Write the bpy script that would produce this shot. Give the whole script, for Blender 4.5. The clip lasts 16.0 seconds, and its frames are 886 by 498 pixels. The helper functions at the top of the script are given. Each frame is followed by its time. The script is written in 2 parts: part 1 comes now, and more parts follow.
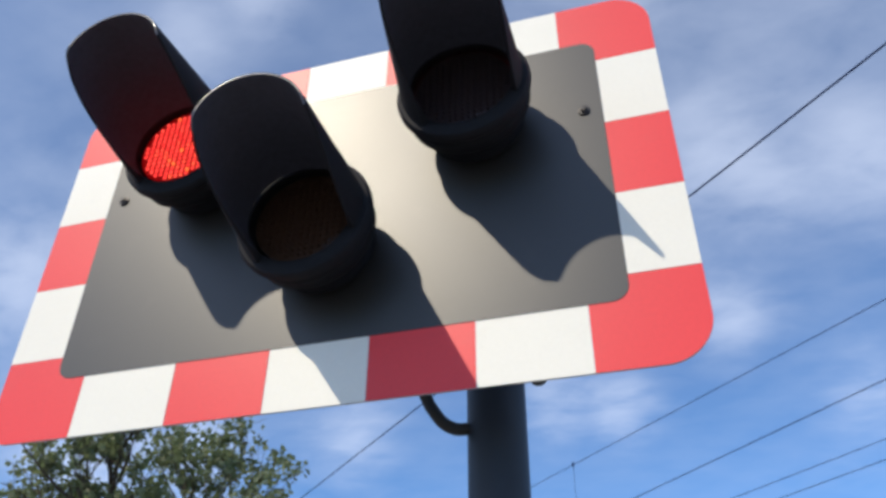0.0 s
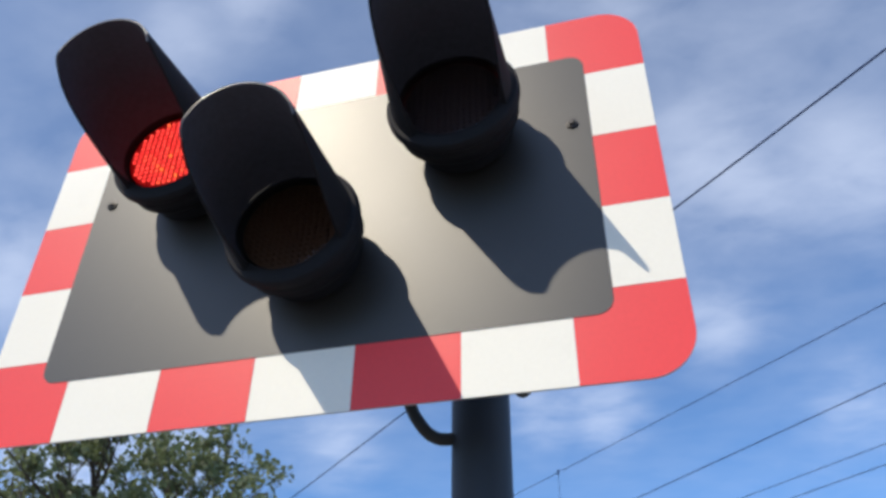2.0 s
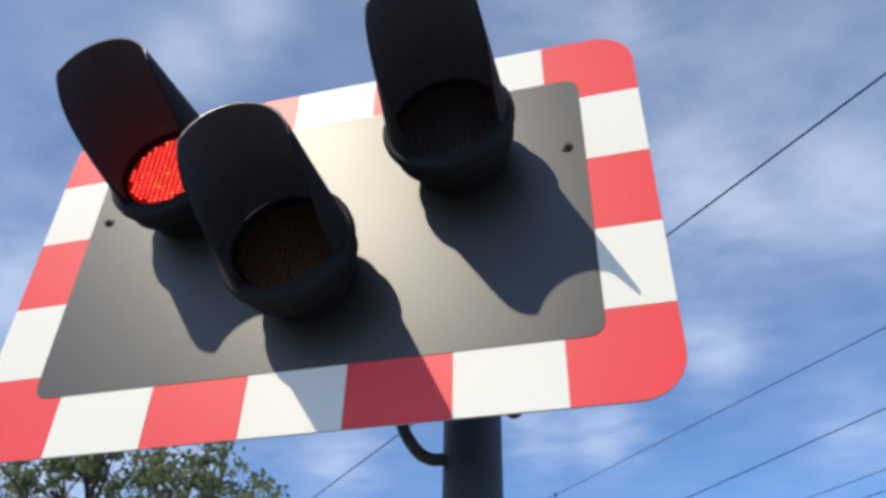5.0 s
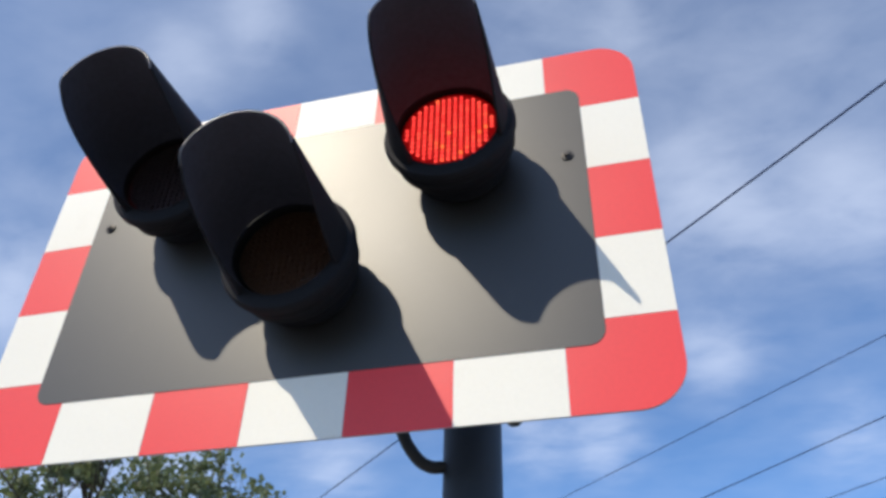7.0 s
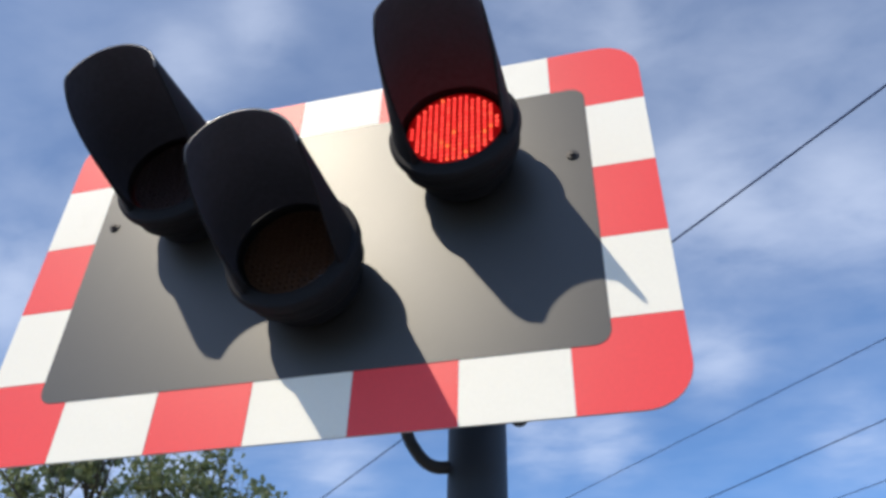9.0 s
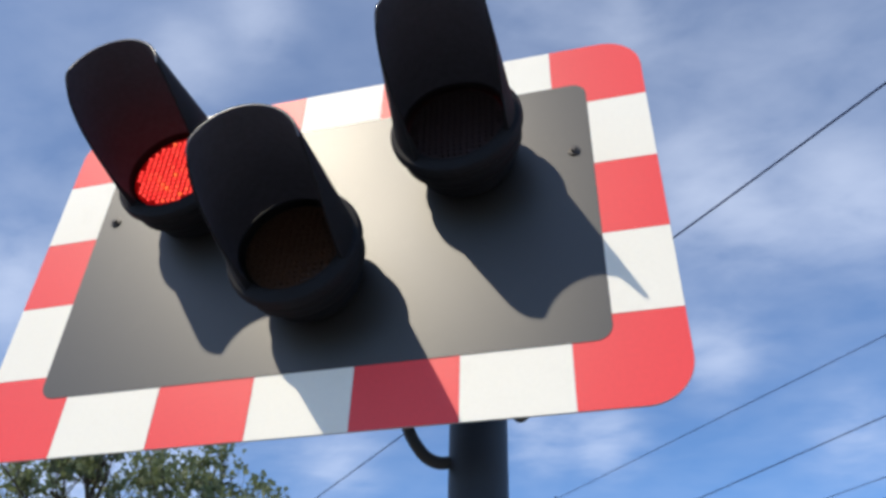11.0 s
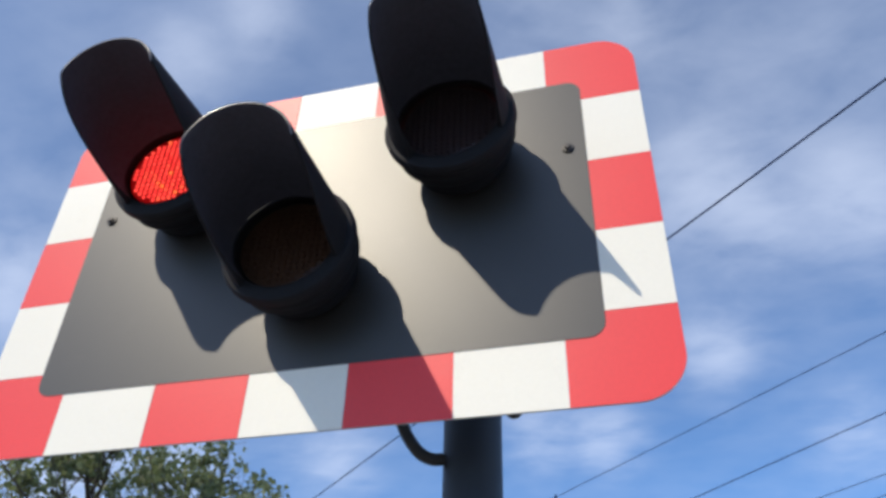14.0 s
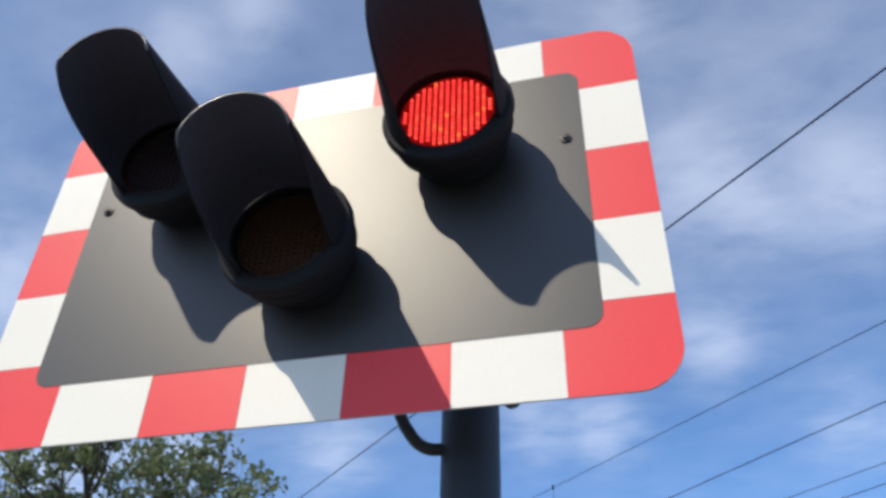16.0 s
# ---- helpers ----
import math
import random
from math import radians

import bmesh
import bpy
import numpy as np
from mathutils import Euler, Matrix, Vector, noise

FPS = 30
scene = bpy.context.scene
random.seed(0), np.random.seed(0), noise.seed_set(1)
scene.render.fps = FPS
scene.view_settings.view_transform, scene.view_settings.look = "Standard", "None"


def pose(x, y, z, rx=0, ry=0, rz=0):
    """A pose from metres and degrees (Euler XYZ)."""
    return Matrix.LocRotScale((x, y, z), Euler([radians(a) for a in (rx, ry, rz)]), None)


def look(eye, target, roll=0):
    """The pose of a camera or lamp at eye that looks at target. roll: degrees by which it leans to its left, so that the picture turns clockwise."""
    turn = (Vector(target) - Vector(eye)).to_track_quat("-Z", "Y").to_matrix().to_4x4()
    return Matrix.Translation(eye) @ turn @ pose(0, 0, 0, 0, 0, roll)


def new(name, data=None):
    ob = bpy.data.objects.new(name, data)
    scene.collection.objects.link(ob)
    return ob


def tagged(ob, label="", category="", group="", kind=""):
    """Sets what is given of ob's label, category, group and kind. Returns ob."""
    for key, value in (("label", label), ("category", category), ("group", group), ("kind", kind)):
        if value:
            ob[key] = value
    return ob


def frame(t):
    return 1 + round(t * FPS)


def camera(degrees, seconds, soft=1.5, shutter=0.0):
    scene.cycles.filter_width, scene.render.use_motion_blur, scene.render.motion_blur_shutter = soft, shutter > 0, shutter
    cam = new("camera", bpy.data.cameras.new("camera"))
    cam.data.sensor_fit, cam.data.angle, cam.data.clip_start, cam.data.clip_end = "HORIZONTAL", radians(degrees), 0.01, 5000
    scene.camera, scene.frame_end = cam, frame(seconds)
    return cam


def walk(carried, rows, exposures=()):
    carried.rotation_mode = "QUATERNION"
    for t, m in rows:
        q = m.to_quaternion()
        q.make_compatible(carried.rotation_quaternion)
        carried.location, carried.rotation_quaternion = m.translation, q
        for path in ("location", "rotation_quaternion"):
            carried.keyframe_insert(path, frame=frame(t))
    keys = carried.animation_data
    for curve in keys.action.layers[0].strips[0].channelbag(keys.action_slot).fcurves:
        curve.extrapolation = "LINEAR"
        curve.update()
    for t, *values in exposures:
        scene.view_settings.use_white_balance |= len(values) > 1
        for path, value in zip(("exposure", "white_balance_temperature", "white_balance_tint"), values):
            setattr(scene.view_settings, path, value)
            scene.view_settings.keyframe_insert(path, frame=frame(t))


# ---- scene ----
cam = camera(57.5, 16.0, soft=3.3)
PATH = [
    (0, (0.598, -1.206, 1.661), (0.132, 0.361, 2.813), 0.4),
    (0.5, (0.599, -1.206, 1.661), (0.136, 0.36, 2.815), 0.7),
    (1, (0.603, -1.211, 1.662), (0.151, 0.356, 2.819), 0.6),
    (1.5, (0.603, -1.213, 1.664), (0.162, 0.355, 2.825), 0.5),
    (2, (0.604, -1.216, 1.665), (0.167, 0.351, 2.828), 0.7),
    (2.5, (0.605, -1.215, 1.662), (0.169, 0.339, 2.843), 0.7),
    (3, (0.603, -1.217, 1.66), (0.167, 0.331, 2.849), 0.8),
    (3.5, (0.605, -1.215, 1.661), (0.162, 0.329, 2.854), 1.0),
    (4, (0.612, -1.217, 1.661), (0.174, 0.325, 2.857), 1.1),
    (6.5, (0.619, -1.225, 1.661), (0.194, 0.308, 2.872), 1.6),
    (7, (0.616, -1.228, 1.661), (0.19, 0.303, 2.875), 1.6),
    (7.5, (0.61, -1.232, 1.661), (0.185, 0.298, 2.877), 1.6),
    (8, (0.609, -1.227, 1.659), (0.181, 0.299, 2.877), 1.8),
    (8.5, (0.612, -1.224, 1.661), (0.181, 0.305, 2.877), 1.8),
    (9, (0.608, -1.224, 1.661), (0.179, 0.304, 2.877), 1.8),
    (11.5, (0.606, -1.224, 1.66), (0.171, 0.311, 2.867), 2.0),
    (12, (0.604, -1.228, 1.659), (0.165, 0.306, 2.865), 2.0),
    (12.5, (0.605, -1.229, 1.658), (0.167, 0.309, 2.86), 2.0),
    (13, (0.615, -1.222, 1.658), (0.169, 0.313, 2.859), 2.1),
    (13.5, (0.617, -1.228, 1.66), (0.177, 0.313, 2.857), 2.0),
    (14, (0.619, -1.224, 1.656), (0.186, 0.312, 2.861), 1.8),
    (14.5, (0.615, -1.225, 1.656), (0.184, 0.315, 2.857), 1.7),
    (15, (0.614, -1.227, 1.657), (0.184, 0.319, 2.852), 1.7),
    (15.5, (0.618, -1.221, 1.655), (0.183, 0.322, 2.851), 1.8),
    (16, (0.618, -1.221, 1.655), (0.188, 0.329, 2.844), 1.6),
]
walk(cam, [(t, look(eye, target, roll)) for t, eye, target, roll in PATH])

# ---- light ----
SUN = Vector((-0.530, -1.0, 1.030)).normalized()       # towards the sun
EXPOSURE = 0.05
scene.view_settings.exposure = EXPOSURE
lamp = bpy.data.lights.new("sun", "SUN")
lamp.energy, lamp.angle, lamp.color = 3.45, radians(0.55), (1.0, 0.89, 0.71)
sun = new("sun", lamp)
sun.matrix_basis = look(SUN * 60, (0, 0, 0))

# Cloud masses: direction, angular radius in degrees, strength. The last two are unseen, added behind the camera to
# light the board.
CLOUDS_AND_FILL = [((-0.460, 0.509, 0.728), 2.4, 0.60), ((-0.373, 0.510, 0.775), 2.0, 0.62), ((-0.060, 0.594, 0.802), 2.6, 0.35), ((0.040, 0.622, 0.782), 2.3, 0.45),
          ((0.099, 0.764, 0.637), 3.2, 0.70), ((0.155, 0.786, 0.598), 2.3, 0.50), ((0.254, 0.764, 0.594), 2.5, 0.95), ((0.088, 0.872, 0.481), 2.0, 0.85),
          ((-0.122, 0.902, 0.413), 1.8, 0.80), ((-0.053, 0.911, 0.409), 1.9, 0.90), ((0.216, 0.902, 0.373), 2.2, 0.45), ((-0.657, 0.578, 0.484), 2.2, 1.00),
          ((-0.625, 0.709, 0.326), 2.6, 1.00), ((-0.536, 0.775, 0.337), 2.6, 0.80), ((-0.365, 0.852, 0.375), 2.2, 0.70),
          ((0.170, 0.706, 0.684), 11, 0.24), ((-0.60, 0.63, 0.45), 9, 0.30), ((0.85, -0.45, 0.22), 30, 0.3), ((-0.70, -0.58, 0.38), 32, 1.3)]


def build_world():
    w = bpy.data.worlds.new("sky")
    scene.world = w
    w.use_nodes = True
    nt = w.node_tree
    nt.nodes.clear()

    def nd(kind, **kw):
        n = nt.nodes.new(kind)
        for k, v in kw.items():
            n.inputs[k.replace("_", " ")].default_value = v
        return n

    def lk(a, b):
        nt.links.new(a, b)

    def maths(op, a, b=None, c=None, clamp=False):
        n = nt.nodes.new("ShaderNodeMath")
        n.operation, n.use_clamp = op, clamp
        for i, v in enumerate((a, b, c)):
            if v is None:
                continue
            if isinstance(v, (int, float)):
                n.inputs[i].default_value = v
            else:
                lk(v, n.inputs[i])
        return n.outputs[0]

    sky = nd("ShaderNodeTexSky")
    sky.sky_type, sky.sun_disc = "NISHITA", False
    sky.sun_elevation = math.asin(SUN.z)
    sky.sun_rotation = math.atan2(SUN.x, SUN.y)
    sky.altitude = 3000
    sky.air_density, sky.dust_density, sky.ozone_density = 1.0, 0.35, 3.0
    co = nd("ShaderNodeTexCoord")
    way = co.outputs["Generated"]
    sep = nd("ShaderNodeSeparateXYZ")
    lk(way, sep.inputs[0])
    up = maths("MAXIMUM", maths("ADD", sep.outputs[2], 0.12), 0.05)
    flat = nd("ShaderNodeCombineXYZ")
    lk(maths("DIVIDE", sep.outputs[0], up), flat.inputs[0])
    lk(maths("DIVIDE", sep.outputs[1], up), flat.inputs[1])
    turn = nd("ShaderNodeMapping")
    turn.inputs["Rotation"].default_value = (0, 0, radians(-35))
    turn.inputs["Scale"].default_value = (1.0, 1.5, 1.0)
    lk(flat.outputs[0], turn.inputs[0])
    big = nd("ShaderNodeTexNoise", Scale=1.7, Detail=6.0, Roughness=0.52, Distortion=0.15)
    lk(turn.outputs[0], big.inputs["Vector"])
    fine = nd("ShaderNodeTexNoise", Scale=6.5, Detail=8.0, Roughness=0.56, Distortion=0.25)
    lk(turn.outputs[0], fine.inputs["Vector"])
    # soft masses, their outlines torn by the noise
    shake = nd("ShaderNodeVectorMath")
    shake.operation = "MULTIPLY_ADD"
    off = nd("ShaderNodeVectorMath")
    off.operation = "SUBTRACT"
    tear = nd("ShaderNodeTexNoise", Scale=5.0, Detail=5.0, Roughness=0.55)
    lk(turn.outputs[0], tear.inputs["Vector"])
    lk(tear.outputs["Color"], off.inputs[0])
    off.inputs[1].default_value = (0.5, 0.5, 0.5)
    lk(off.outputs[0], shake.inputs[0])
    shake.inputs[1].default_value = (0.055, 0.055, 0.055)
    lk(way, shake.inputs[2])
    torn = nd("ShaderNodeVectorMath")
    torn.operation = "NORMALIZE"
    lk(shake.outputs[0], torn.inputs[0])
    total = None
    for d, r, s in CLOUDS_AND_FILL:
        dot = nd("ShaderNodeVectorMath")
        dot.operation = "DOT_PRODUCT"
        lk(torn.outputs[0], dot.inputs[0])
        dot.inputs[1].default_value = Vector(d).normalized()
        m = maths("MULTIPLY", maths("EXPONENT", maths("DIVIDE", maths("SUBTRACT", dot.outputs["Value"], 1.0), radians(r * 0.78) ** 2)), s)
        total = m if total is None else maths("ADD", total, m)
    grain = maths("ADD", maths("MULTIPLY", big.outputs["Fac"], 0.45), maths("MULTIPLY", fine.outputs["Fac"], 0.55))
    wisps = maths("MULTIPLY", maths("SUBTRACT", grain, 0.38, clamp=True), 0.42)
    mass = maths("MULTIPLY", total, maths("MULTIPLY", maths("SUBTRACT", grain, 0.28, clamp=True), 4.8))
    haze = maths("MULTIPLY", maths("SUBTRACT", sep.outputs[2], 0.30, clamp=True), 0.36)
    raw = maths("ADD", maths("ADD", maths("ADD", wisps, 0.085), haze), mass)
    # thickness to cover: thin veils add up, thick ones level off
    amount = maths("MULTIPLY", maths("SUBTRACT", 1.0, maths("EXPONENT", maths("MULTIPLY", raw, -1.25))), 0.62)
    mix = nd("ShaderNodeMix")
    mix.data_type = "RGBA"
    lk(amount, mix.inputs["Factor"])
    hue = nd("ShaderNodeHueSaturation", Hue=0.500, Saturation=1.22, Value=1.38)
    lk(sky.outputs[0], hue.inputs["Color"])
    lk(hue.outputs[0], mix.inputs["A"])
    mix.inputs["B"].default_value = CLOUD_COLOUR
    bg = nd("ShaderNodeBackground", Strength=SKY_STRENGTH)
    lk(mix.outputs["Result"], bg.inputs["Color"])
    out = nd("ShaderNodeOutputWorld")
    lk(bg.outputs[0], out.inputs[0])


SKY_STRENGTH = 0.135
CLOUD_COLOUR = (6.25, 6.9, 8.4, 1)
build_world()


# ---- materials ----
def material(name, colour, rough=0.5, metal=0.0, spot=0.12, scale=40.0, bump=0.05, grime=0.0, coat=0.0, coat_rough=0.2, spec=0.5, big=3.0, vary=0.07):
    """A painted or plastic surface: mottled at two scales, with a fine relief and uneven gloss."""
    m = bpy.data.materials.new(name)
    m.use_nodes = True
    nt = m.node_tree
    b = nt.nodes["Principled BSDF"]
    b.inputs["Metallic"].default_value = metal
    b.inputs["Specular IOR Level"].default_value = spec
    b.inputs["Coat Weight"].default_value = coat
    b.inputs["Coat Roughness"].default_value = coat_rough
    co = nt.nodes.new("ShaderNodeTexCoord")
    n1 = nt.nodes.new("ShaderNodeTexNoise")
    n1.inputs["Scale"].default_value, n1.inputs["Detail"].default_value = scale, 6
    n2 = nt.nodes.new("ShaderNodeTexNoise")
    n2.inputs["Scale"].default_value, n2.inputs["Detail"].default_value = big, 5
    for n in (n1, n2):
        nt.links.new(co.outputs["Object"], n.inputs["Vector"])
    add = nt.nodes.new("ShaderNodeMath")
    add.operation = "MULTIPLY_ADD"
    nt.links.new(n1.outputs["Fac"], add.inputs[0])
    add.inputs[1].default_value = 0.45
    half = nt.nodes.new("ShaderNodeMath")
    half.operation = "MULTIPLY"
    nt.links.new(n2.outputs["Fac"], half.inputs[0])
    half.inputs[1].default_value = 0.55
    nt.links.new(half.outputs[0], add.inputs[2])
    ramp = nt.nodes.new("ShaderNodeValToRGB")
    lo = [c * (1 - spot) for c in colour]
    hi = [min(1, c * (1 + spot)) for c in colour]
    ramp.color_ramp.elements[0].position, ramp.color_ramp.elements[1].position = 0.3, 0.7
    ramp.color_ramp.elements[0].color = (*lo, 1)
    ramp.color_ramp.elements[1].color = (*hi, 1)
    nt.links.new(add.outputs[0], ramp.inputs[0])
    colour_out = ramp.outputs[0]
    if grime:
        n3 = nt.nodes.new("ShaderNodeTexNoise")
        n3.inputs["Scale"].default_value, n3.inputs["Detail"].default_value, n3.inputs["Roughness"].default_value = 9, 10, 0.7
        nt.links.new(co.outputs["Object"], n3.inputs["Vector"])
        r3 = nt.nodes.new("ShaderNodeValToRGB")
        r3.color_ramp.elements[0].position, r3.color_ramp.elements[1].position = 0.56, 0.8
        r3.color_ramp.elements[0].color = (0, 0, 0, 1)
        r3.color_ramp.elements[1].color = (grime, grime, grime, 1)
        nt.links.new(n3.outputs["Fac"], r3.inputs[0])
        mx = nt.nodes.new("ShaderNodeMix")
        mx.data_type = "RGBA"
        nt.links.new(r3.outputs[0], mx.inputs["Factor"])
        nt.links.new(colour_out, mx.inputs["A"])
        mx.inputs["B"].default_value = (0.22, 0.20, 0.17, 1)
        colour_out = mx.outputs["Result"]
    nt.links.new(colour_out, b.inputs["Base Color"])
    mr = nt.nodes.new("ShaderNodeMapRange")
    mr.inputs["To Min"].default_value, mr.inputs["To Max"].default_value = max(0.02, rough - vary), min(1, rough + vary)
    nt.links.new(add.outputs[0], mr.inputs["Value"])
    nt.links.new(mr.outputs[0], b.inputs["Roughness"])
    bp = nt.nodes.new("ShaderNodeBump")
    bp.inputs["Strength"].default_value, bp.inputs["Distance"].default_value = bump, 0.002
    nt.links.new(n1.outputs["Fac"], bp.inputs["Height"])
    nt.links.new(bp.outputs[0], b.inputs["Normal"])
    return m


def glow(name, colour, strength):
    m = bpy.data.materials.new(name)
    m.use_nodes = True
    b = m.node_tree.nodes["Principled BSDF"]
    b.inputs["Base Color"].default_value = (*[c * 0.3 for c in colour], 1)
    b.inputs["Roughness"].default_value = 0.3
    b.inputs["Emission Color"].default_value = (*colour, 1)
    b.inputs["Emission Strength"].default_value = strength
    return m


def clear_lens(name, tint):
    """A thin clear moulded cover: mostly see-through, a little gloss on its ribs."""
    m = bpy.data.materials.new(name)
    m.use_nodes = True
    nt = m.node_tree
    nt.nodes.clear()
    t = nt.nodes.new("ShaderNodeBsdfTransparent")
    t.inputs[0].default_value = (*tint, 1)
    g = nt.nodes.new("ShaderNodeBsdfGlossy")
    g.inputs["Roughness"].default_value = 0.12
    mix = nt.nodes.new("ShaderNodeMixShader")
    mix.inputs[0].default_value = 0.018
    o = nt.nodes.new("ShaderNodeOutputMaterial")
    nt.links.new(t.outputs[0], mix.inputs[1])
    nt.links.new(g.outputs[0], mix.inputs[2])
    nt.links.new(mix.outputs[0], o.inputs[0])
    return m


def leaf_material():
    m = bpy.data.materials.new("leaf")
    m.use_nodes = True
    nt = m.node_tree
    b = nt.nodes["Principled BSDF"]
    g = nt.nodes.new("ShaderNodeNewGeometry")
    ramp = nt.nodes.new("ShaderNodeValToRGB")
    e = ramp.color_ramp.elements
    e[0].color, e[1].color = (0.085, 0.115, 0.064, 1), (0.23, 0.25, 0.14, 1)
    mid = e.new(0.55)
    mid.color = (0.125, 0.158, 0.082, 1)
    nt.links.new(g.outputs["Random Per Island"], ramp.inputs[0])
    nt.links.new(ramp.outputs[0], b.inputs["Base Color"])
    b.inputs["Roughness"].default_value = 0.45
    tr = nt.nodes.new("ShaderNodeBsdfTranslucent")
    tr.inputs[0].default_value = (0.24, 0.29, 0.12, 1)
    mix = nt.nodes.new("ShaderNodeMixShader")
    mix.inputs[0].default_value = 0.40
    o = nt.nodes["Material Output"]
    nt.links.new(b.outputs[0], mix.inputs[1])
    nt.links.new(tr.outputs[0], mix.inputs[2])
    nt.links.new(mix.outputs[0], o.inputs[0])
    return m


M_WHITE = material("white_film", (0.80, 0.778, 0.705), 0.50, spot=0.03, scale=120, bump=0.02, grime=0.10, spec=0.4)
M_RED = material("red_film", (0.78, 0.046, 0.052), 0.46, spot=0.06, scale=120, bump=0.02, grime=0.08, spec=0.48)
M_GREY = material("grey_panel", (0.022, 0.0196, 0.0172), 0.43, spot=0.08, scale=220, bump=0.02, grime=0.05, spec=0.82, vary=0.03)
M_ALU = material("bare_aluminium", (0.55, 0.55, 0.54), 0.42, metal=0.9, spot=0.1)
M_BLACK = material("black_plastic", (0.015, 0.0155, 0.019), 0.62, spot=0.2, scale=90, bump=0.10, grime=0.02, spec=0.12)
M_HOOD = material("hood_black", (0.013, 0.0135, 0.017), 0.70, spot=0.2, scale=90, bump=0.10, grime=0.02, spec=0.18)
# Visor inside, painted paler than the shell to stand in for stray light.
M_HOOD_INNER_LIT = material("hood_inner_lit", (0.066, 0.066, 0.086), 0.85, spot=0.2, scale=90, bump=0.10, spec=0.1)
M_RIM = material("hood_rim", (0.05, 0.05, 0.06), 0.20, spot=0.2, scale=90, bump=0.02, spec=0.5)
M_RUBBER = material("black_rubber", (0.022, 0.022, 0.023), 0.6, spot=0.2, scale=60, bump=0.1)
M_POLE = material("pole_paint", (0.017, 0.021, 0.030), 0.55, spot=0.15, scale=60, bump=0.08, grime=0.04)
M_BOLT = material("bolt_steel", (0.045, 0.042, 0.042), 0.45, metal=0.3, spot=0.2, scale=200)
M_WIRE = material("wire_dark", (0.010, 0.022, 0.075), 0.8, spot=0.04, scale=4, bump=0.0, spec=0.08)
M_BARK = material("bark", (0.07, 0.055, 0.042), 0.85, spot=0.4, scale=14, bump=0.6)
M_LEAF = leaf_material()


def led_material(name):
    m = glow(name, (1.0, 0.030, 0.022), 1.45)
    nt = m.node_tree
    b = nt.nodes["Principled BSDF"]
    g = nt.nodes.new("ShaderNodeNewGeometry")
    ramp = nt.nodes.new("ShaderNodeValToRGB")
    e = ramp.color_ramp.elements
    e[0].color, e[1].color = (0.85, 0.040, 0.036, 1), (1.15, 0.20, 0.050, 1)
    mid = e.new(0.75)
    mid.color = (1.0, 0.070, 0.055, 1)
    late = e.new(0.95)
    late.color = (1.05, 0.10, 0.055, 1)
    nt.links.new(g.outputs["Random Per Island"], ramp.inputs[0])
    nt.links.new(ramp.outputs[0], b.inputs["Emission Color"])
    return m


M_LED = led_material("led_red_lit")
M_LEDPLATE = glow("led_red_plate", (1.0, 0.006, 0.008), 0.15)
M_DARKRED = material("unlit_red", (0.040, 0.030, 0.034), 0.7, spot=0.2, scale=200, spec=0.08)
M_AMBER = material("unlit_amber", (0.058, 0.032, 0.020), 0.7, spot=0.2, scale=200, spec=0.08)
M_LENS = clear_lens("lens_clear", (0.93, 0.90, 0.90))
M_GROUND = material("ground", (0.21, 0.205, 0.19), 0.9, spot=0.35, scale=25, bump=0.5, big=0.4)


# ---- mesh helpers ----
def mesh_of(name, bm, mats, smooth=False, auto=None):
    me = bpy.data.meshes.new(name)
    bmesh.ops.recalc_face_normals(bm, faces=bm.faces)
    bm.to_mesh(me)
    bm.free()
    for m in (mats if isinstance(mats, (list, tuple)) else [mats]):
        me.materials.append(m)
    if smooth:
        for p in me.polygons:
            p.use_smooth = True
        if auto:
            me.set_sharp_from_angle(angle=radians(auto))
    return me


def part(name, bm, mats, parent, label="", at=None, smooth=False, auto=None):
    ob = new(name, mesh_of(name, bm, mats, smooth, auto))
    ob.parent = parent
    if at is not None:
        ob.matrix_basis = at
    return tagged(ob, label)


def lathe(profile, seg=64, bm=None):
    """Turns (radius, y) round the y axis."""
    bm = bm or bmesh.new()
    rings = []
    for r, y in profile:
        if r < 1e-5:
            rings.append([bm.verts.new((0, y, 0))])
        else:
            rings.append([bm.verts.new((r * math.sin(a), y, r * math.cos(a))) for a in (2 * math.pi * i / seg for i in range(seg))])
    for a, b in zip(rings, rings[1:]):
        for i in range(seg):
            j = (i + 1) % seg
            quad = [a[i % len(a)], a[j % len(a)], b[j % len(b)], b[i % len(b)]]
            quad = list(dict.fromkeys(quad))
            if len(quad) > 2:
                bm.faces.new(quad)
    return bm


def outline(x0, x1, z0, z1, radii, n=12):
    """A rounded rectangle's points, radii for bottom left, bottom right, top right, top left."""
    pts = []
    for cx, cz, r, a0, sx, sz in ((x0, z0, radii[0], 180, 1, 1), (x1, z0, radii[1], 270, -1, 1), (x1, z1, radii[2], 0, -1, -1), (x0, z1, radii[3], 90, 1, -1)):
        if r < 1e-6:
            pts.append((cx, cz))
        else:
            for i in range(n + 1):
                a = radians(a0 + 90 * i / n)
                pts.append((cx + sx * r + r * math.cos(a), cz + sz * r + r * math.sin(a)))
    return pts


def slab(pts, y0, y1, bevel=0.0):
    bm = bmesh.new()
    front = [bm.verts.new((x, y0, z)) for x, z in pts]
    back = [bm.verts.new((x, y1, z)) for x, z in pts]
    f = bm.faces.new(front)
    bm.faces.new(back[::-1])
    n = len(pts)
    for i in range(n):
        bm.faces.new((front[i], back[i], back[(i + 1) % n], front[(i + 1) % n]))
    if bevel:
        bmesh.ops.bevel(bm, geom=list(f.edges), offset=bevel, segments=2, affect="EDGES")
    return bm


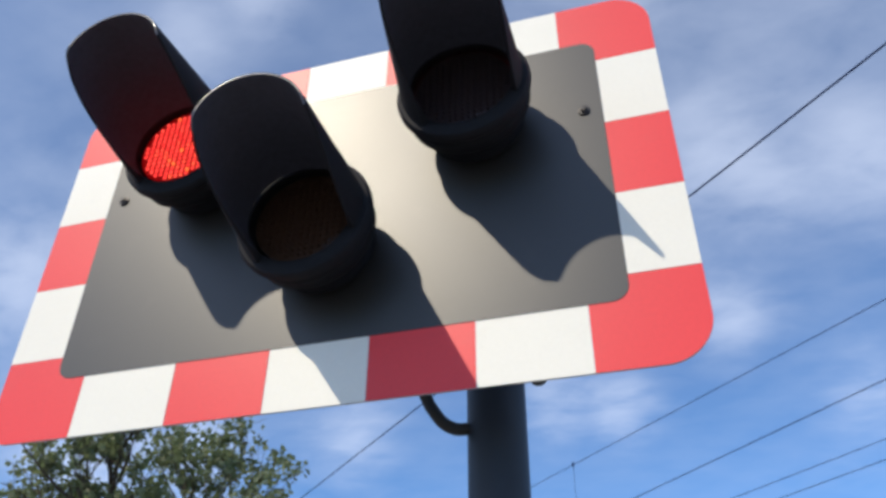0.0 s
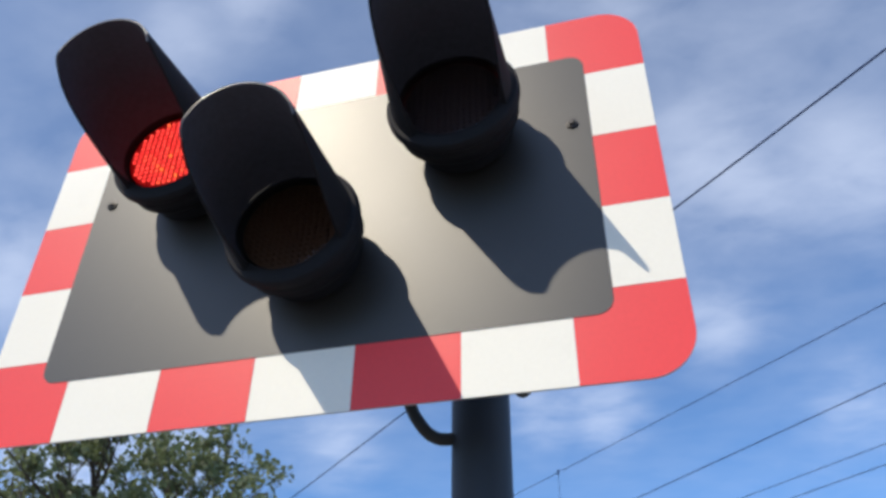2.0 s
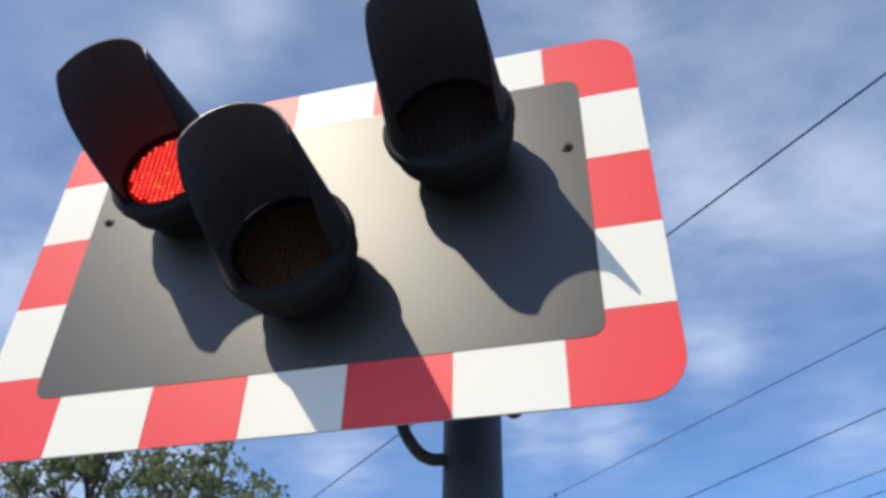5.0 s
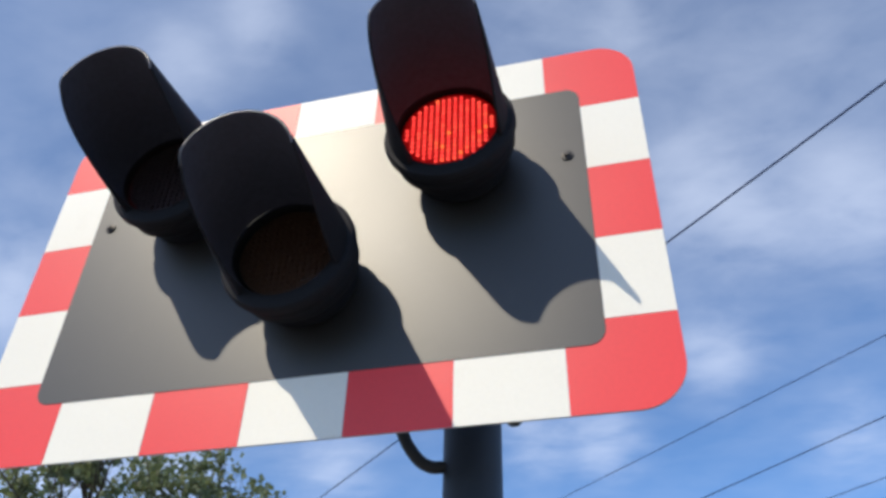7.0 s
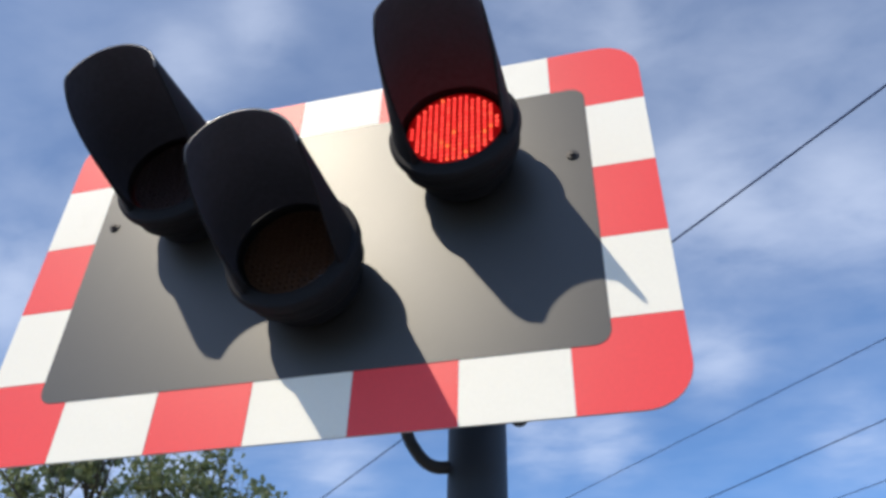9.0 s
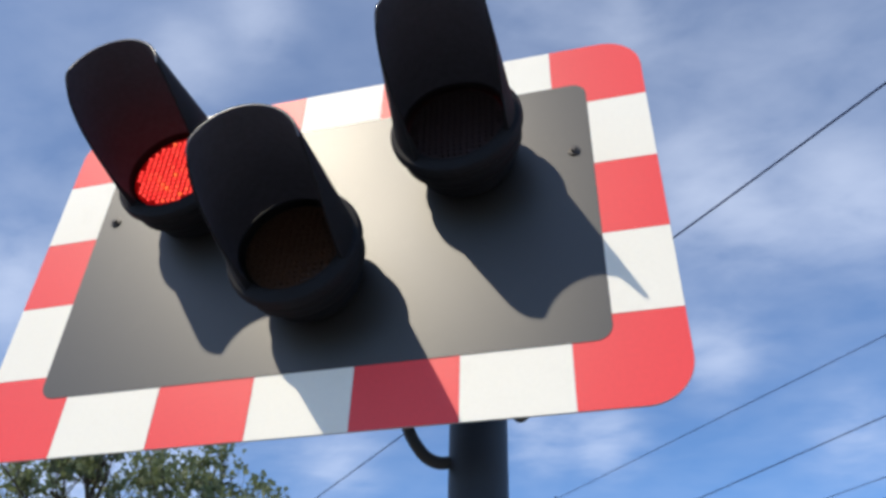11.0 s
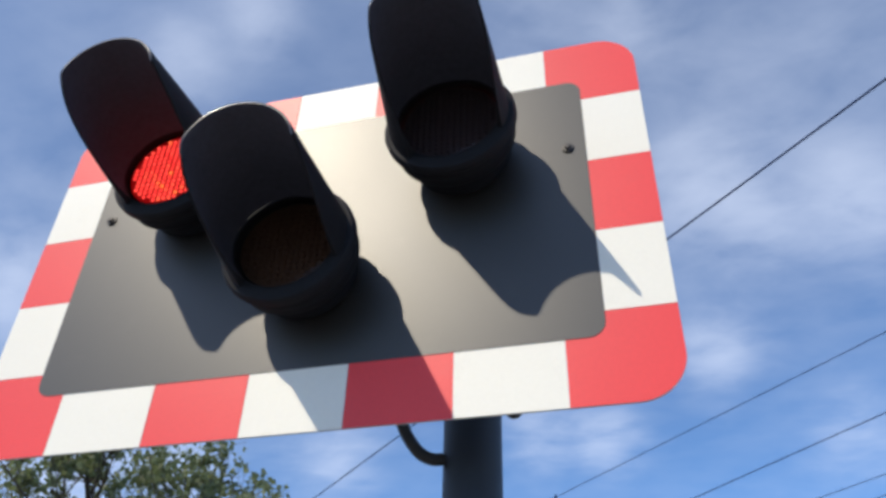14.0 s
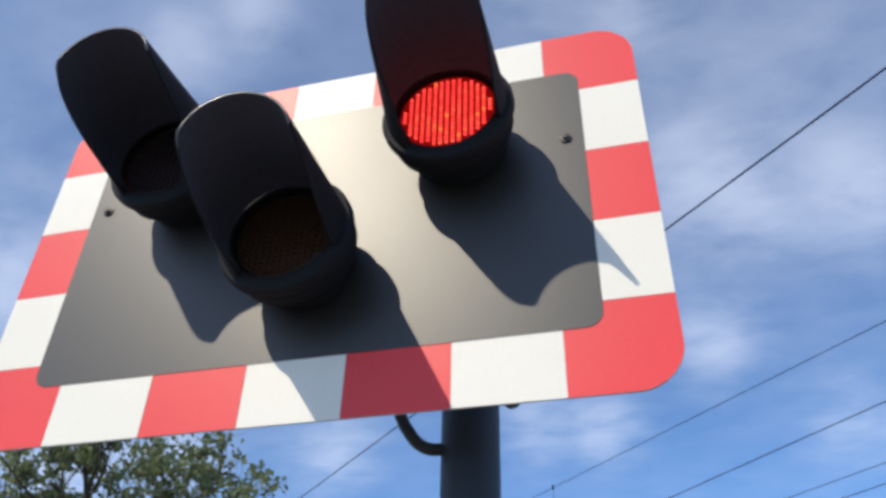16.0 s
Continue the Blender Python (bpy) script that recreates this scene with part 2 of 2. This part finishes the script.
def tube(points, radius, seg=16, caps=True, bm=None):
    """A round bar along points; radius: one number or one for each point."""
    bm = bm or bmesh.new()
    pts = [Vector(p) for p in points]
    rad = radius if isinstance(radius, (list, tuple)) else [radius] * len(pts)
    rings, side = [], None
    for i, p in enumerate(pts):
        d = (pts[min(i + 1, len(pts) - 1)] - pts[max(i - 1, 0)]).normalized()
        if side is None:
            side = d.orthogonal().normalized()
        side = (side - d * side.dot(d)).normalized()
        other = d.cross(side)
        rings.append([bm.verts.new(p + rad[i] * (side * math.cos(a) + other * math.sin(a))) for a in (2 * math.pi * k / seg for k in range(seg))])
    for a, b in zip(rings, rings[1:]):
        for k in range(seg):
            bm.faces.new((a[k], a[(k + 1) % seg], b[(k + 1) % seg], b[k]))
    if caps:
        bm.faces.new(rings[0][::-1])
        bm.faces.new(rings[-1])
    return bm


# ---- ground ----
def build_ground():
    bm = bmesh.new()
    bmesh.ops.create_grid(bm, x_segments=60, y_segments=60, size=1500)
    ob = new("ground", mesh_of("ground", bm, M_GROUND))
    tagged(ob, "weathered mid-grey paved ground round the signal post", "ground", kind="structure")


build_ground()

# ---- the level crossing signal ----
ZB = [2.251, 2.431, 2.611, 2.791, 2.971, 3.152]       # stripe joints up the sides
XB = [-0.703, -0.508, -0.30, -0.10, 0.10, 0.30, 0.499, 0.697]
PX0, PX1, PZ0, PZ1 = -0.574, 0.572, 2.380, 3.030       # the grey panel
LENS_Y = -0.130
CONDUIT = [(0.140, 0.05, 2.46), (0.148, 0.12, 2.375), (0.161, 0.16, 2.320), (0.174, 0.165, 2.294), (0.191, 0.175, 2.272), (0.212, 0.185, 2.262), (0.234, 0.195, 2.264), (0.262, 0.205, 2.268)]
POLE = (0.2845, 0.220)


def build_hood(parent, turn, hood_at):
    """A visor: an arch over the lens, its lower edges running from the mouth back below the lens's middle, with a thick rounded lip."""
    n, k, th = 60, 18, 0.0045
    bm = bmesh.new()
    outer, inner = [], []
    for j in range(k + 1):
        v = j / k
        y = -HOOD_LEN * v
        r = HOOD_R0 + (HOOD_R1 - HOOD_R0) * v
        ends = []
        for low, bend in ((-0.016, 1.8), (0.010, 1.6)):
            cut = HOOD_CUT0 + low * (1 - v) + (HOOD_CUT1 - HOOD_CUT0) * v ** bend
            ends.append(math.acos(max(-1, min(1, cut / r))))
        o, q = [], []
        for i in range(n + 1):
            u = 2 * i / n - 1
            a = ends[0] * u if u < 0 else ends[1] * u
            # the mouth's corners are rounded off
            yy = y + (0.019 if u < 0 else 0.004) * v ** 6 * max(0.0, (abs(u) - 0.80) / 0.20) ** 2
            o.append(bm.verts.new((r * math.sin(a), yy, r * math.cos(a))))
            ri = r - th - 0.0130 * max(0.0, 1 - v / 0.30) ** 2
            q.append(bm.verts.new((ri * math.sin(a), yy, ri * math.cos(a))))
        outer.append(o)
        inner.append(q)
    for j in range(k):
        for i in range(n):
            bm.faces.new((outer[j][i], outer[j][i + 1], outer[j + 1][i + 1], outer[j + 1][i]))
            # inner faces take the black with stray light mixed into its colour
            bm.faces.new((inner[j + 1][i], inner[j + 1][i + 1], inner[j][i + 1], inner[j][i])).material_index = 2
        for i in (0, n):
            bm.faces.new((outer[j][i], outer[j + 1][i], inner[j + 1][i], inner[j][i]))
    crest = [bm.verts.new((p.co + q.co) / 2 + Vector((0, -0.0007, 0))) for p, q in zip(outer[k], inner[k])]
    for i in (0, n):
        bm.faces.new((outer[k][i], crest[i], inner[k][i])).material_index = 1
    for i in range(n):
        for a, b in ((outer[k], crest), (crest, inner[k])):
            bm.faces.new((a[i], a[i + 1], b[i + 1], b[i])).material_index = 1
        bm.faces.new((inner[0][i], inner[0][i + 1], outer[0][i + 1], outer[0][i]))
    return part("hood", bm, [M_HOOD, M_RIM, M_HOOD_INNER_LIT], parent, "long black cutaway visor", pose(0, hood_at, 0, *turn), True, 75)


HOOD_LEN, HOOD_R0, HOOD_R1, HOOD_CUT0, HOOD_CUT1 = 0.275, 0.1240, 0.100, -0.074, 0.012
LED_R = 0.099


def build_leds(parent, lit):
    """The light plate: a disc set with rows of small domes. A red one glows on one face and is dark on the other."""
    bm = bmesh.new()
    dark = 2 if lit else 0
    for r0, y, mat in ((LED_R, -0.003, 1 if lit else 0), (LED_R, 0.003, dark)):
        vs = [bm.verts.new((r0 * math.sin(a), y, r0 * math.cos(a))) for a in (2 * math.pi * i / 48 for i in range(48))]
        bm.faces.new(vs).material_index = mat
        if y < 0:
            first = vs
    for i in range(48):
        j = (i + 1) % 48
        bm.faces.new((first[i], first[j], vs[j], vs[i])).material_index = dark
    px, pz, rr = 0.0126, 0.0120, 0.0041
    for iz in range(-10, 11):
        for ix in range(-10, 11):
            x, z = ix * px, iz * pz
            if math.hypot(x, z) > LED_R - 0.009:
                continue
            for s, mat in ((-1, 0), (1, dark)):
                rows = []
                for h, q in ((0.0, 1.0), (0.0030, 0.88), (0.0048, 0.48)):
                    rows.append([bm.verts.new((x + rr * q * math.cos(a), s * (0.0031 + h), z + rr * 1.12 * q * math.sin(a))) for a in (2 * math.pi * m / 8 for m in range(8))])
                for a, b in zip(rows, rows[1:]):
                    for m in range(8):
                        bm.faces.new((a[m], a[(m + 1) % 8], b[(m + 1) % 8], b[m])).material_index = mat
                bm.faces.new(rows[-1]).material_index = mat
    mats = [M_LED, M_LEDPLATE, M_DARKRED] if lit else [M_AMBER]
    label = "red light plate set with rows of lamps" if lit else "unlit amber light plate"
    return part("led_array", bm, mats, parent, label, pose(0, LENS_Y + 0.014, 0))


def build_lamp(parent, x, z, lit, twist):
    """Housing on the board, bezel, visor, light plate and clear cover."""
    bm = lathe([(0.070, -0.004), (0.098, -0.004), (0.101, -0.008), (0.103, -0.040), (0.108, -0.052), (0.121, -0.058), (0.126, -0.066),
                (0.127, -0.086), (0.121, -0.094), (0.119, -0.104), (0.108, -0.106), (0.104, -0.100), (0.1035, -0.012), (0.070, -0.012), (0.070, -0.004)])
    body = part("red_lamp" if lit else "amber_lamp", bm, M_BLACK, parent,
                "round black lamp housing with a red light" if lit else "round black lamp housing with an unlit amber light",
                pose(x, 0, z), True, 35)
    bm = lathe([(0.1195, -0.1045), (0.133, -0.106), (0.1365, -0.110), (0.1365, -0.122), (0.132, -0.1285), (0.1175, -0.1315), (0.1105, -0.1318),
                (0.1105, -0.1325), (0.1090, -0.1330), (0.1066, -0.1325), (0.1062, -0.1065), (0.1195, -0.1045)])
    part("bezel", bm, M_BLACK, body, "black ring round the lens", None, True, 35)
    build_hood(body, twist, LENS_Y + 0.002)
    bm = lathe([(0.0, LENS_Y - 0.004), (0.05, LENS_Y - 0.003), (0.0995, LENS_Y), (0.1057, LENS_Y + 0.001)], 48)
    lens = part("lens", bm, M_LENS, body, "clear moulded lens cover", None, True)
    lens.visible_shadow = False
    return body, build_leds(body, lit)


def build_signal():
    root = new("crossing_signal")
    root.empty_display_size = 0.2
    root.matrix_basis = pose(POLE[0], POLE[1], 0)
    tagged(root, "level crossing signal, red and white bordered board on dark post", "traffic signal")
    back = pose(-POLE[0], -POLE[1], 0)
    # pole, its foot plate and cap
    bm = lathe([(0.0, 0.0), (0.11, 0.0), (0.11, 0.016), (0.062, 0.018), (0.0572, 0.05), (0.0570, 2.9), (0.053, 2.915), (0.0, 2.92)], 48)
    bmesh.ops.rotate(bm, cent=(0, 0, 0), matrix=Matrix.Rotation(radians(90), 3, "X"), verts=bm.verts)
    part("pole", bm, M_POLE, root, "round dark blue-grey painted steel post", None, True, 40)
    # board
    bm = slab(outline(XB[0], XB[-1], ZB[0], ZB[-1], [0.055, 0.085, 0.085, 0.085]), 0.0012, 0.0042)
    board = part("backboard", bm, M_ALU, root, "thin aluminium board with rounded corners", back)
    bm = slab(outline(PX0, PX1, PZ0, PZ1, [0.032] * 4), -0.0010, 0.0, 0.0003)
    part("grey_panel", bm, M_GREY, board, "satin dark grey panel")
    gap = 0.0006
    lay = 0.02

    def stripe(x0, x1, z0, z1, red, radii=(0, 0, 0, 0)):
        bm = slab(outline(x0 + gap, x1 - gap, z0 + gap, z1 - gap, radii), 0.0001, 0.0011)
        part("stripe", bm, M_RED if red else M_WHITE, board, "red reflective stripe" if red else "white reflective stripe")

    for z0, z1 in ((ZB[0], PZ0 + lay), (PZ1 - lay, ZB[-1])):
        for i in range(1, 6):
            stripe(XB[i], XB[i + 1], z0, z1, i % 2 == 0)
    for x0, x1 in ((XB[0], PX0 + lay), (PX1 - lay, XB[-1])):
        for i in range(1, 4):
            stripe(x0, x1, ZB[i], ZB[i + 1], i % 2 == 0)
    for i, (x0, x1, z0, z1) in enumerate(((XB[0], XB[1], ZB[0], ZB[1]), (XB[6], XB[7], ZB[0], ZB[1]), (XB[6], XB[7], ZB[4], ZB[5]), (XB[0], XB[1], ZB[4], ZB[5]))):
        stripe(x0, x1, z0, z1, True, [(0.055 if i == 0 else 0.085) if k == i else 0 for k in range(4)])
    # the two bolts with washers
    for x in (-0.535, 0.535):
        bm = lathe([(0.0, -0.0110), (0.0060, -0.0106), (0.0068, -0.0092), (0.0068, -0.0055), (0.0118, -0.0050), (0.0124, -0.0040), (0.0124, -0.0010), (0.0, -0.0010)], 24)
        part("bolt", bm, M_BOLT, board, "dark bolt and washer", pose(x, 0, 2.832), True, 35)
    # rails and clamps behind the board
    for z in (2.52, 2.90):
        bm = bmesh.new()
        bmesh.ops.create_cube(bm, size=1)
        bmesh.ops.scale(bm, vec=(1.18, 0.022, 0.045), verts=bm.verts)
        bmesh.ops.bevel(bm, geom=list(bm.edges), offset=0.002, segments=1, affect="EDGES")
        part("rail", bm, M_ALU, root, "horizontal aluminium fixing rail", pose(-POLE[0], 0.0155 - POLE[1], z))
        bm = lathe([(0.0571, -0.02), (0.0640, -0.02), (0.0640, 0.02), (0.0571, 0.02), (0.0571, -0.02)], 40)
        bmesh.ops.rotate(bm, cent=(0, 0, 0), matrix=Matrix.Rotation(radians(90), 3, "X"), verts=bm.verts)
        part("clamp", bm, M_ALU, root, "steel pole clamp", pose(0, 0, z), True, 40)
        bm = bmesh.new()
        bmesh.ops.create_cube(bm, size=1)
        bmesh.ops.scale(bm, vec=(0.040, 0.140, 0.038), verts=bm.verts)
        part("bracket", bm, M_ALU, root, "short steel bracket", pose(0, 0.0965 - POLE[1], z))
    # rounded lug that peeps out below the board
    bm = lathe([(0.0, -0.012), (0.013, -0.012), (0.0155, -0.009), (0.0155, 0.009), (0.013, 0.012), (0.0, 0.012)], 28)
    part("lug", bm, M_RUBBER, root, "small dark cable gland", pose(0.397 - POLE[0], 0.045 - POLE[1], 2.282), True, 40)
    # flexible conduit from the board into the pole
    bend = [Vector(p) for p in CONDUIT]
    pts = []
    for a, b, c, d in zip([bend[0]] + bend, bend, bend[1:], bend[2:] + [bend[-1]]):
        for i in range(6):
            u = i / 6
            pts.append(0.5 * (2 * b + (c - a) * u + (2 * a - 5 * b + 4 * c - d) * u * u + (3 * b - a - 3 * c + d) * u ** 3))
    pts.append(bend[-1])
    bm = tube([p - Vector((POLE[0], POLE[1], 0)) for p in pts], 0.0120, 18)
    part("conduit", bm, M_RUBBER, root, "bent black cable conduit", None, True, 50)
    left = build_lamp(root, -0.313 - POLE[0], 2.845, True, (2, -5, 2.6))
    right = build_lamp(root, 0.313 - POLE[0], 2.845, True, (2, -5, 4.2))
    amber = build_lamp(root, 0.0 - POLE[0], 2.586, False, (3.6, -5, 5.5))
    for body, _ in (left, right, amber):
        body.location.y = -POLE[1]
    return left[1], right[1]


LED_LEFT, LED_RIGHT = build_signal()

# ---- overhead line wires ----
ALONG = Vector((0.7009, -0.7133, 0))
ACROSS = Vector((0.7133, 0.7009, 0))
EYE = Vector((0.60, -1.21, 1.66))


def build_wire(distance, rise, radius, label, slope=0.0):
    """A wire parallel to the tracks, at a distance across and a rise over the eye's height."""
    pts = []
    for i in range(-30, 31):
        s = i * 2.0
        pts.append(EYE + ACROSS * distance + ALONG * s + Vector((0, 0, rise + slope * (s + 8))))
    ob = new("overhead_wire", mesh_of("overhead_wire", tube(pts, radius, 8), M_WIRE, True))
    return tagged(ob, label, "wire", "overhead wires")


build_wire(5.0, 5.036, 0.0092, "thick dark cable strung high across the sky", -0.016)
catenary = build_wire(8.33, 4.985, 0.0056, "dark catenary wire with a thin dropper hanging from it")
build_wire(8.33, 4.03, 0.0066, "dark contact wire below the catenary wire", 0.02)
build_wire(12.0, 4.985, 0.0066, "thin dark wire over the far track")
build_wire(12.0, 4.68, 0.0072, "thin dark lower wire over the far track")


def build_dropper(s):
    p = EYE + ACROSS * 8.33 + ALONG * s
    part("dropper", tube([p + Vector((0, 0, 5.0)), p + Vector((0, 0, 4.04))], 0.0035, 6), M_WIRE, catenary, "thin hanging dropper wire")
    part("dropper_clip", tube([p + Vector((0, 0, 5.03)), p + Vector((0, 0, 4.95))], 0.016, 8), M_WIRE, catenary, "small clamp")


build_dropper(-10.87)


# ---- trees ----
def build_tree(x, y, height, spread, seed, leaves, label, leaf=0.11):
    rnd, gaps = random.Random(seed), random.Random(seed + 5)
    root = new("tree")
    root.matrix_basis = pose(x, y, 0)
    tagged(root, label, "tree", "trees by the line")
    bm = bmesh.new()
    tips = []

    def limb(start, way, length, radius, level, live=True):
        n = 5
        pts, rads, p, d = [start.copy()], [radius], start.copy(), way.normalized()
        for i in range(n):
            d = (d + Vector((rnd.uniform(-1, 1), rnd.uniform(-1, 1), rnd.uniform(-0.5, 0.9))) * (0.13 + 0.05 * level)).normalized()
            p = p + d * (length / n)
            pts.append(p.copy())
            rads.append(max(0.004, radius * (1 - 0.62 * (i + 1) / n)))
        live = live and not (level == 3 and gaps.random() < 0.42)
        if live:
            tube(pts, rads, 7 if level < 2 else 4, False, bm)
        if live and level >= 3:
            tips.extend((q, d) for q in pts[1:])
        if level < 4:
            for i in range({0: 8, 1: 6, 2: 5, 3: 4}[level]):
                at = rnd.uniform(0.35, 1.0) if level else rnd.uniform(0.30, 1.0)
                k = min(n - 1, int(at * n))
                q = pts[k].lerp(pts[k + 1], at * n - k)
                out = Vector((rnd.uniform(-1, 1), rnd.uniform(-1, 1), rnd.uniform(-0.15, 0.8))).normalized()
                w = (d * 0.55 + out * (1.0 if level else 1.2)).normalized()
                limb(q, w, length * rnd.uniform(0.48, 0.70) * (spread if level == 0 else 1), rads[k] * 0.6, level + 1, live)

    limb(Vector((0, 0, 0)), Vector((0, 0, 1)), height * 0.72, height * 0.022, 0)
    part("trunk", bm, M_BARK, root, "", None, True)
    verts, faces = [], []
    twigs = rnd.sample(tips, min(len(tips), leaves // 15))
    for c0, d in twigs:
        size = rnd.uniform(0.055, 0.12)
        for _ in range(15):
            c = c0 + Vector((rnd.gauss(0, 1), rnd.gauss(0, 1), rnd.gauss(0, 0.75))) * size
            u = Vector((rnd.uniform(-1, 1), rnd.uniform(-1, 1), rnd.uniform(-0.9, 0.4))).normalized()
            v = u.cross(Vector((rnd.uniform(-1, 1), rnd.uniform(-1, 1), rnd.uniform(-1, 1)))).normalized()
            w = u.cross(v)
            s = leaf * rnd.uniform(0.6, 1.25)
            b = len(verts)
            verts += [c, c + u * s * 0.45 + v * s * 0.42 + w * s * 0.12, c + u * s, c + u * s * 0.45 - v * s * 0.42 + w * s * 0.12]
            faces += [(b, b + 1, b + 2), (b, b + 2, b + 3)]
    me = bpy.data.meshes.new("crown")
    me.from_pydata([tuple(q) for q in verts], [], faces)
    me.materials.append(M_LEAF)
    crown = new("crown", me)
    crown.parent = root
    tagged(crown, "green leaves in loose clumps", kind="stuff")


build_tree(-9.34, 11.85, 9.4, 0.725, 29, 10200, "leafy green tree with a loose uneven crown", 0.128)
build_tree(-14.2, 10.6, 7.6, 0.62, 37, 6000, "leafy green tree beside a larger one")


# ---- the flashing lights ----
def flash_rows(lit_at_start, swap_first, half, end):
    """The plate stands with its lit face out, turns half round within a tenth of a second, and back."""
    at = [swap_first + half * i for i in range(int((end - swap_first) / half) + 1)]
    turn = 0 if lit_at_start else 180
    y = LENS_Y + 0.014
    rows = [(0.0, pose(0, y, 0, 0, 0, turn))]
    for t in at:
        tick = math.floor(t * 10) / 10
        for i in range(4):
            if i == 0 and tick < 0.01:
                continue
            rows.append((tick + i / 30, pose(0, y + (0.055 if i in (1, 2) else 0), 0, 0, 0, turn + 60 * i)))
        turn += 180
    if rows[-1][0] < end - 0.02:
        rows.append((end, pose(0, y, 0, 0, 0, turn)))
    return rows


def motions():
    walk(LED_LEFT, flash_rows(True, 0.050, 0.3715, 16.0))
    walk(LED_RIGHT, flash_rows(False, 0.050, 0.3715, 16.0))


motions()
